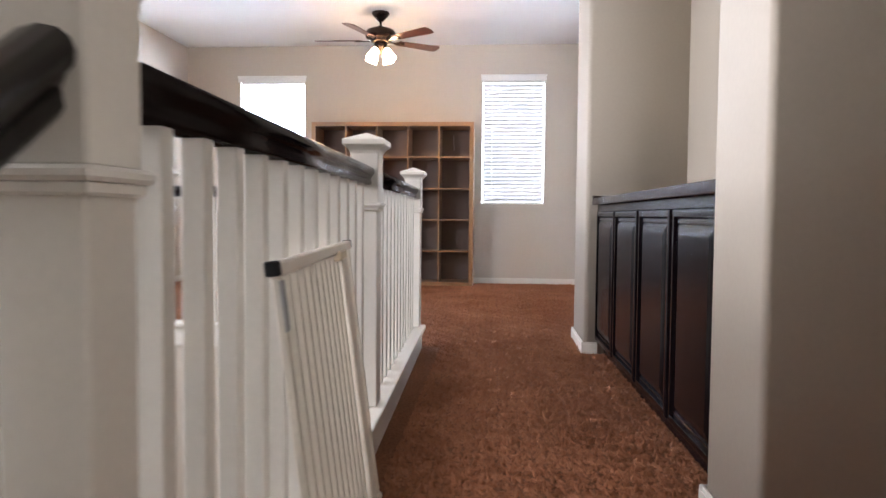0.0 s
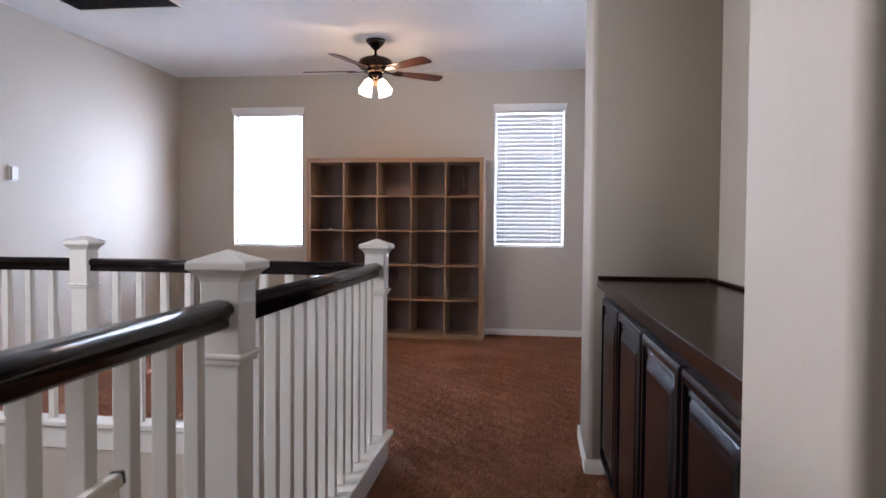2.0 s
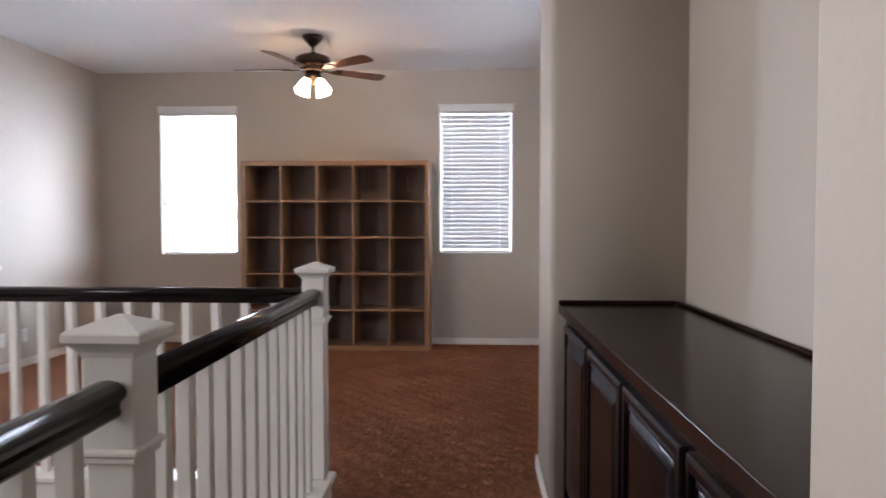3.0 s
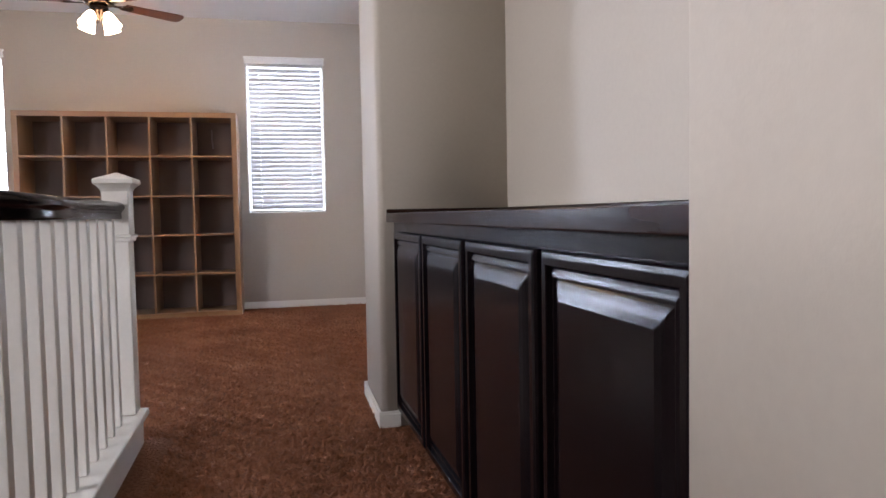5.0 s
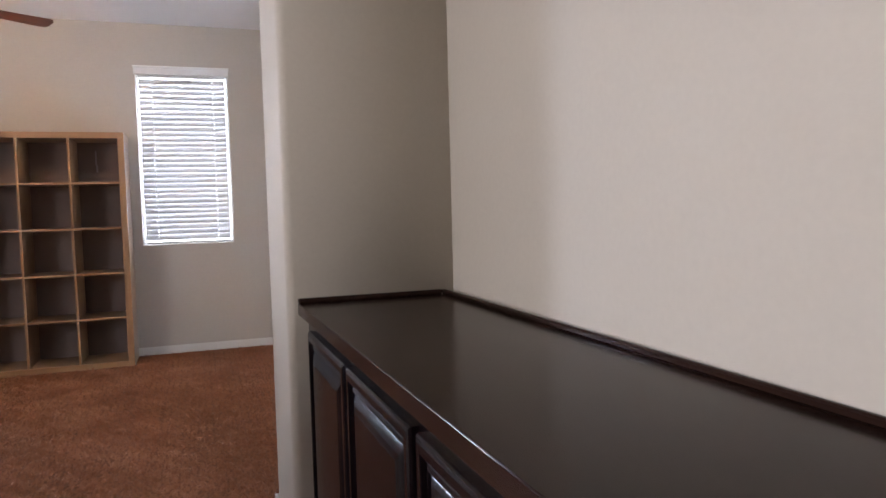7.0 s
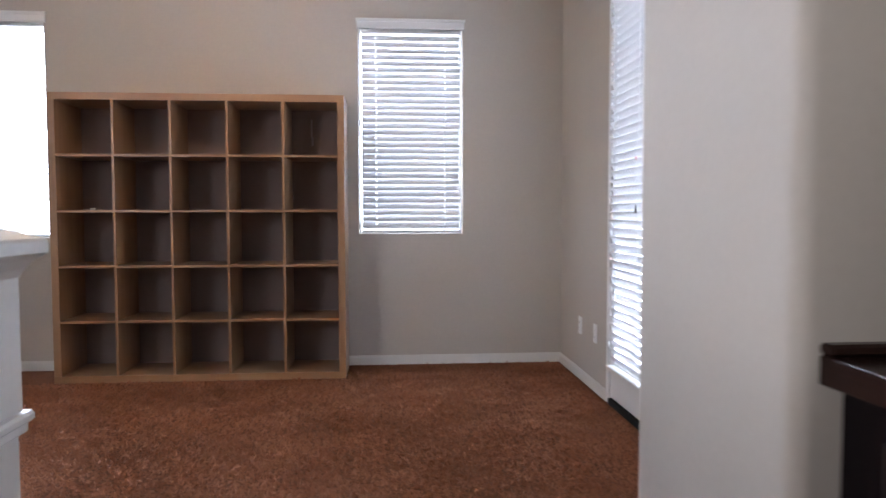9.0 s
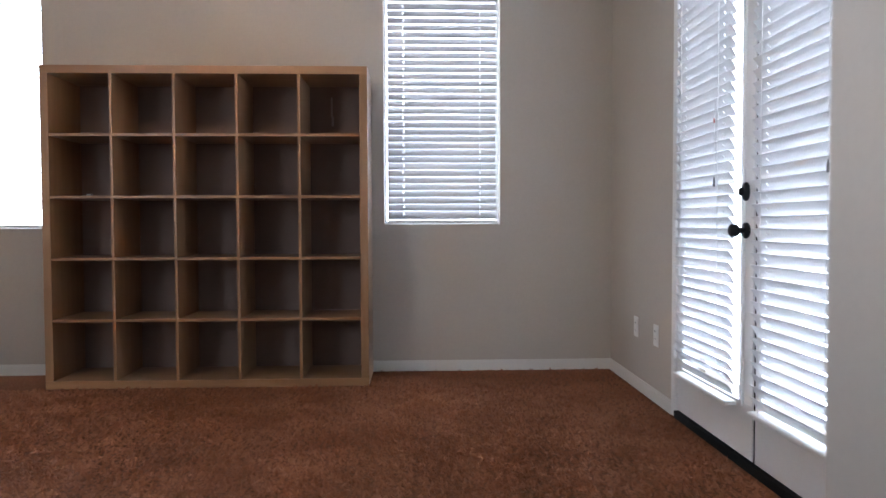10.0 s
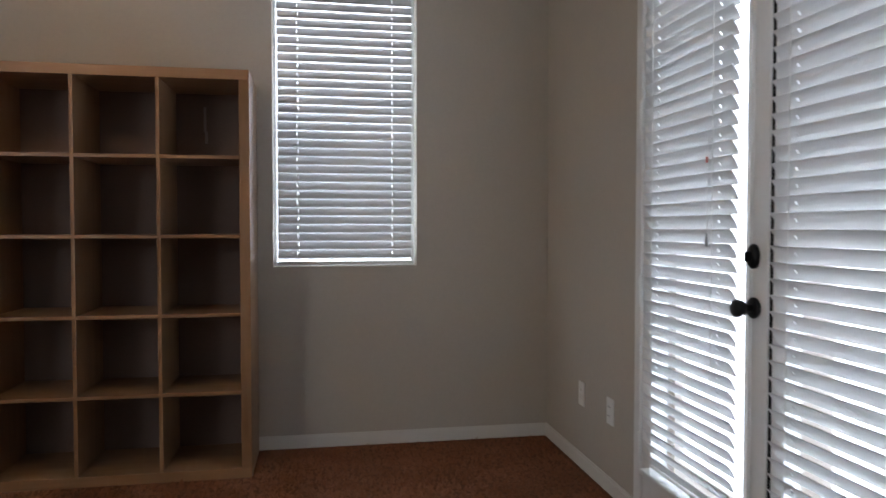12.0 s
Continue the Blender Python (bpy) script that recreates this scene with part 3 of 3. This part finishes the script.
def cabinet(y0, y1, doors):
    root = tagged(new("base_cabinet"), "dark espresso wooden base cabinet with two raised-panel doors", "cabinet", "base cabinets in the niche")
    root.matrix_world = CAB @ pose(0, (y0 + y1) / 2, 0)
    c = (y0 + y1) / 2
    part("body", boxes((0.021, 0.49, y0 - c, y1 - c, 0.085, 0.866), (0.07, 0.49, y0 - c, y1 - c, 0.0, 0.085)), ESPRESSO, root)
    for a, b in doors:
        part("door", panel_door(a - c, b - c, 0.100, 0.830), ESPRESSO, root, "raised-panel door without a handle")
    return root


cabinet(-0.518, 0.520, ((-0.505, -0.018), (0.014, 0.505)))
cabinet(0.522, 1.68, ((0.540, 1.040), (1.068, 1.585)))
top = tagged(new("worktop"), "dark polished wooden worktop over the base cabinets", "worktop")
top.matrix_world = CAB
bm = bmesh.new()
box(bm, -0.011, 0.492, -0.518, 1.685, 0.868, 0.906, 0.0025, 2)
part("board", bm, WORKTOP, top)
bm = bmesh.new()
box(bm, 0.478, 0.492, -0.518, 1.672, 0.9062, 0.922, 0.004)
box(bm, -0.011, 0.478, 1.660, 1.685, 0.9062, 0.922, 0.004)
part("edge_moulding", bm, WORKTOP, top, "dark quarter-round strip along the wall")

# ---------------------------------------------------------------- the cube shelf
SX0, SX1, SY0, SY1, SH, FR, DV = -2.05, -0.20, 7.55, 7.943, 1.85, 0.046, 0.016
shelf = thing("shelf_unit", ((SX0 + SX1) / 2, (SY0 + SY1) / 2, 0), "empty birch-coloured shelf unit of twenty-five open cubes on the carpet", "shelf")
part("top_board", boxes((SX0, SX1, SY0, SY1, SH - FR, SH), bevel=0.0015), BIRCH_H, shelf)
part("bottom_board", boxes((SX0, SX1, SY0, SY1, 0, FR), bevel=0.0015), BIRCH_H, shelf)
for a in (SX0, SX1 - FR):
    part("side_board", boxes((a, a + FR, SY0, SY1, FR, SH - FR), bevel=0.0015), BIRCH, shelf)
part("back_panel", boxes((SX0 + 0.01, SX1 - 0.01, SY1 - 0.0035, SY1 - 0.0002, 0.01, SH - 0.01)), HARDBOARD, shelf, "brown hardboard back")
cell = (SX1 - SX0 - 2 * FR - 4 * DV) / 5
for i in range(1, 5):
    x = SX0 + FR + i * cell + (i - 1) * DV
    part("divider", boxes((x, x + DV, SY0 + 0.004, SY1 - 0.004, FR, SH - FR), bevel=0.0008), BIRCH, shelf)
for j in range(1, 5):
    z = FR + j * cell + (j - 1) * DV
    for i in range(5):
        x = SX0 + FR + i * (cell + DV)
        part("shelf_board", boxes((x, x + cell, SY0 + 0.004, SY1 - 0.004, z, z + DV), bevel=0.0008), BIRCH_H, shelf)
part("scuff", boxes((-0.455, -0.443, SY1 - 0.0048, SY1 - 0.0038, 1.62, 1.74), (-0.450, -0.436, SY1 - 0.0048, SY1 - 0.0038, 1.56, 1.62)), CHALK, shelf, "pale chalky scuff on the back")
fix(shelf)
bit = thing("paper_scrap", (-1.80, 7.58, 1.1125), "small crumpled white scrap lying on a shelf", "paper scrap")
bm = bmesh.new()
for k in range(5):
    box(bm, -1.812 + 0.005 * k, -1.80 + 0.005 * k, 7.575 - 0.002 * k, 7.590, 1.1125 + 0.002 * (k % 3), 1.120 + 0.002 * (k % 2), 0.001)
part("scrap", bm, PLASTIC, bit)
fix(bit)

# ---------------------------------------------------------------- ceiling fan
FX, FY = -1.10, 6.60
fan = thing("ceiling_fan", (FX, FY, H), "dark bronze ceiling fan with red-brown wooden blades and lit glass shades", "ceiling fan")
bm = bmesh.new()
lathe(bm, [(0.060, H), (0.086, H - 0.004), (0.088, H - 0.020), (0.070, H - 0.045), (0.040, H - 0.075), (0.026, H - 0.090)], FX, FY, 32)
part("canopy", bm, BRONZE, fan, "", True)
bm = bmesh.new()
lathe(bm, [(0.0125, H - 0.089), (0.0125, 2.635), (0.030, 2.628), (0.034, 2.615)], FX, FY, 16)
part("downrod", bm, BRONZE, fan, "", True)
bm = bmesh.new()
lathe(bm, [(0.034, 2.616), (0.100, 2.606), (0.138, 2.588), (0.150, 2.565), (0.150, 2.530), (0.140, 2.512), (0.105, 2.498), (0.105, 2.478), (0.070, 2.470)], FX, FY, 36)
part("motor", bm, BRONZE, fan, "round bronze motor housing", True)
bm = bmesh.new()
lathe(bm, [(0.060, 2.4701), (0.066, 2.455), (0.066, 2.425), (0.040, 2.410), (0.020, 2.385), (0.012, 2.365), (0.006, 2.355)], FX, FY, 24)
part("light_kit", bm, BRONZE, fan, "bronze light fitting", True)
me_blade = me_iron = None
for k in range(5):
    m = pose(FX, FY, 2.492, 0, 0, 36 + 72 * k) @ pose(0, 0, 0, -11, 0, 0)
    if me_blade is None:
        bm = bmesh.new()
        outline = [(0.19, -0.048), (0.60, -0.066), (0.645, -0.060), (0.66, -0.035), (0.66, 0.035), (0.645, 0.060), (0.60, 0.066), (0.19, 0.048)]
        prism(bm, outline, [lambda u, v: (u, v, -0.003), lambda u, v: (u, v, 0.003)])
        ob = part("blade", bm, BLADE, fan, "red-brown wooden blade")
        me_blade = ob.data
        bm = bmesh.new()
        iron_out = [(0.085, -0.012), (0.15, -0.010), (0.185, -0.034), (0.245, -0.036), (0.262, 0.0), (0.245, 0.036), (0.185, 0.034), (0.15, 0.010), (0.085, 0.012)]
        prism(bm, iron_out, [lambda u, v: (u, v, -0.011), lambda u, v: (u, v, -0.0032)])
        iron = part("blade_iron", bm, BRONZE, ob, "curved bronze blade bracket")
        me_iron = iron.data
    else:
        ob = tagged(new("blade", me_blade), "red-brown wooden blade")
        ob.parent = fan
        iron = tagged(new("blade_iron", me_iron), "curved bronze blade bracket")
        iron.parent = ob
    ob.matrix_basis = m
for k in range(4):
    a = math.radians(59 + 90 * k)
    bm = bmesh.new()
    prof = [(0.020, 0.0), (0.024, -0.012), (0.036, -0.035), (0.043, -0.062), (0.047, -0.090), (0.056, -0.118), (0.060, -0.126), (0.0575, -0.126), (0.044, -0.09), (0.040, -0.06), (0.032, -0.034), (0.018, -0.006)]
    lathe(bm, prof, 0, 0, 20)
    ob = part("shade", bm, SHADE, fan, "glowing frosted glass bell shade", True)
    ob.matrix_basis = pose(FX + 0.070 * math.cos(a), FY + 0.070 * math.sin(a), 2.408) @ Matrix.Rotation(math.radians(27), 4, Vector((math.sin(a), -math.cos(a), 0)))
    bm = bmesh.new()
    lathe(bm, [(0.015, 0.02), (0.023, 0.012), (0.024, -0.010), (0.019, -0.012)], 0, 0, 14)
    so = part("socket", bm, BRONZE, fan, "bronze lamp socket", True)
    so.matrix_basis = ob.matrix_basis
for ob in fan.children:
    if not ob.name.startswith("canopy"):
        ob.location.z += 0.03
fix(fan)

# ---------------------------------------------------------------- small fixtures
vent = thing("ceiling_vent", (-2.78, 5.235, H), "grey louvred return-air grille in the ceiling", "vent")
VX0, VX1, VY0, VY1 = -3.20, -2.345, 4.955, 5.54
part("frame", boxes((VX0, VX1, VY0, VY0 + 0.018, H - 0.010, H), (VX0, VX1, VY1 - 0.018, VY1, H - 0.010, H), (VX0, VX0 + 0.018, VY0 + 0.018, VY1 - 0.018, H - 0.010, H), (VX1 - 0.018, VX1, VY0 + 0.018, VY1 - 0.018, H - 0.010, H), bevel=0.002), PLASTIC, vent, "thin white frame")
# No duct is cut: a flat black sheet gives the shade behind the louvres.
part("backing", boxes((VX0 + 0.018, VX1 - 0.018, VY0 + 0.018, VY1 - 0.018, H - 0.002, H - 0.0005)), RUBBER, vent, "black sheet that stands for the shade behind the louvres")
me = None
y = VY0 + 0.040
while y < VY1 - 0.035:
    if me is None:
        bm = bmesh.new()
        prism(bm, ((-0.006, -0.004), (0.006, 0.003), (0.006, 0.004), (-0.006, -0.003)), [lambda u, v: (VX0 + 0.018, u, v), lambda u, v: (VX1 - 0.018, u, v)])
        ob = part("louvre", bm, VENT, vent)
        me = ob.data
    else:
        ob = new("louvre", me)
        ob.parent = vent
    ob.location = (0, y, H - 0.007)
    y += 0.0155
fix(vent)


def plate(name, at, normal, label, category, width=0.070, height=0.115, kind="outlet"):
    """A wall plate at a point of a wall; normal: 1 for a wall that faces +x, -1 for one that faces -x."""
    root = new(name)
    root.matrix_world = pose(*at, 0, 0, 0 if normal > 0 else 180)
    tagged(root, label, category)
    part("plate", boxes((0, 0.006, -width / 2, width / 2, -height / 2, height / 2), bevel=0.002), PLASTIC, root)
    if kind == "outlet":
        for dz in (-0.020, 0.020):
            face = part("socket_face", boxes((0.006, 0.0085, -0.017, 0.017, dz - 0.014, dz + 0.014), bevel=0.001), PLASTIC, root)
            part("slot", boxes((0.0085, 0.0088, -0.008, -0.006, dz - 0.004, dz + 0.006), (0.0085, 0.0088, 0.006, 0.008, dz - 0.004, dz + 0.006)), RUBBER, face)
    elif kind == "switch":
        k = round(width / 0.046) - 1 or 1
        for i in range(k):
            y = (i - (k - 1) / 2) * 0.046
            part("rocker", boxes((0.006, 0.0095, y - 0.016, y + 0.016, -0.033, 0.033), bevel=0.0015), PLASTIC, root)
    else:
        part("display", boxes((0.006, 0.024, -width * 0.42, width * 0.42, -height * 0.42, height * 0.42), bevel=0.004), PLASTIC, root)
    return root


plate("wall_outlet", (E_, 7.10, 0.351), -1, "white wall outlet low on the wall by the doors", "outlet")
plate("wall_outlet", (E_, 7.435, 0.351), -1, "white cable wall plate low on the wall by the corner", "outlet")
plate("light_switch", (E_, 5.085, 1.082), -1, "white rocker light switch beside the doors", "light switch", 0.116, 0.118, "switch")
plate("thermostat", (W_, 5.41, 1.53), 1, "white thermostat on the wall past the stairwell", "thermostat", 0.085, 0.12, "display")
plate("wall_outlet", (W_, 6.38, 0.27), 1, "white wall outlet low on the far side wall", "outlet")
plate("wall_outlet", (W_, 6.67, 0.27), 1, "white cable wall plate low on the far side wall", "outlet")

# ---------------------------------------------------------------- the child gate that leans on the balusters
GATE_Y0, GATE_Y1, GATE_H = 0.648, 1.535, 0.730
gate = tagged(new("child_gate"), "white wooden child safety gate leaning against the balusters", "child gate")
gate.matrix_world = pose(-0.2110, (GATE_Y0 + GATE_Y1) / 2, 0.004, 0, -7.2, 5.15)
GW = (GATE_Y1 - GATE_Y0) / 2
part("top_rail", boxes((-0.011, 0.011, -GW, GW, GATE_H - 0.024, GATE_H), bevel=0.003), GATEWOOD, gate)
part("bottom_rail", boxes((-0.011, 0.011, -GW, GW, 0.0, 0.026), bevel=0.003), GATEWOOD, gate)
for k in range(15):
    y = -GW + 0.016 + k * (2 * GW - 0.032) / 14
    part("slat", boxes((-0.007, 0.007, y - 0.007, y + 0.007, 0.026, GATE_H - 0.024), bevel=0.002), GATEWOOD, gate)
part("middle_board", boxes((0.0075, 0.0165, GW - 0.235, GW - 0.165, 0.026, GATE_H - 0.024), bevel=0.002), GATEWOOD, gate, "wide white board")
for y in (-GW - 0.010, GW - 0.006):
    part("corner_bracket", boxes((-0.0120, 0.0120, y, y + 0.013, GATE_H - 0.021, GATE_H + 0.0025), bevel=0.003), BLACK, gate, "dark plastic corner bracket")
part("hinge_strap", boxes((0.008, 0.0125, -GW - 0.010, -GW + 0.008, GATE_H - 0.105, GATE_H - 0.028), bevel=0.001), STEEL, gate, "steel hinge strap")
part("latch", boxes((-0.013, 0.018, 0.17, 0.28, GATE_H - 0.040, GATE_H - 0.016), bevel=0.004), GATEWOOD_WARM, gate, "cream plastic latch")

# ---------------------------------------------------------------- carpet pile, last for its size
def pile(name, x0, x1, y0, y1, per_metre, seed):
    """Three-sided tufts that lean together in clumps, strewn over a rectangle of the floor, joined in one mesh."""
    rng = np.random.default_rng(seed)
    k = int((x1 - x0) * (y1 - y0) * per_metre)
    xy = np.stack([rng.uniform(x0, x1, k), rng.uniform(y0, y1, k)], 1)
    cell = 0.040
    ij = np.floor(xy / cell)
    h = ij[:, 0] * 12.9898 + ij[:, 1] * 78.233
    heart = (ij + 0.5 + 0.35 * np.stack([np.sin(h * 4.37), np.cos(h * 7.13)], 1)) * cell
    pull = heart - xy
    near = 1 - np.clip(np.hypot(pull[:, 0], pull[:, 1]) / (0.8 * cell), 0, 1)
    swirl = 2.2 * np.sin(1.7 * xy[:, 0] + 0.6) + 2.4 * np.sin(1.3 * xy[:, 1] + 1.1 * xy[:, 0]) + rng.normal(0, 0.8, k)
    lean, half = rng.uniform(0.002, 0.009, k), rng.uniform(0.0050, 0.0095, k)
    height = rng.uniform(0.004, 0.009, k) + near * (0.011 + 0.008 * np.sin(h * 3.1))
    spin = rng.uniform(0, 2.1, k)
    verts = np.zeros((k, 4, 3))
    for i in range(3):
        a = spin + i * 2.0944
        verts[:, i, 0], verts[:, i, 1], verts[:, i, 2] = xy[:, 0] + half * np.cos(a), xy[:, 1] + half * np.sin(a), -0.001
    verts[:, 3, 0], verts[:, 3, 1], verts[:, 3, 2] = xy[:, 0] + 0.55 * pull[:, 0] + lean * np.cos(swirl), xy[:, 1] + 0.55 * pull[:, 1] + lean * np.sin(swirl), height
    base = np.arange(k)[:, None, None] * 4
    faces = (base + np.array([[0, 1, 3], [1, 2, 3], [2, 0, 3]])[None]).reshape(-1, 3)
    me = bpy.data.meshes.new(name)
    me.vertices.add(k * 4)
    me.vertices.foreach_set("co", verts.ravel())
    me.loops.add(faces.size)
    me.loops.foreach_set("vertex_index", faces.ravel().astype(np.int32))
    me.polygons.add(len(faces))
    me.polygons.foreach_set("loop_start", np.arange(0, faces.size, 3, dtype=np.int32))
    me.polygons.foreach_set("use_smooth", np.ones(len(faces), dtype=bool))
    me.update(calc_edges=True)
    me.materials.append(PILE)
    return tagged(new(name, me), "tufts of brown shag carpet", "carpet", kind="stuff")


pile("carpet_pile", -0.26, 0.56, 0.21, 3.84, 9500, 1)
pile("carpet_pile", 0.56, 0.73, 1.58, 3.74, 7500, 2)
pile("carpet_pile", -2.6, 1.30, 3.86, 5.6, 7500, 3)
pile("carpet_pile", -2.6, 1.30, 5.6, 7.53, 6500, 4)
pile("carpet_pile", -0.19, 1.30, 7.53, 7.918, 7000, 5)
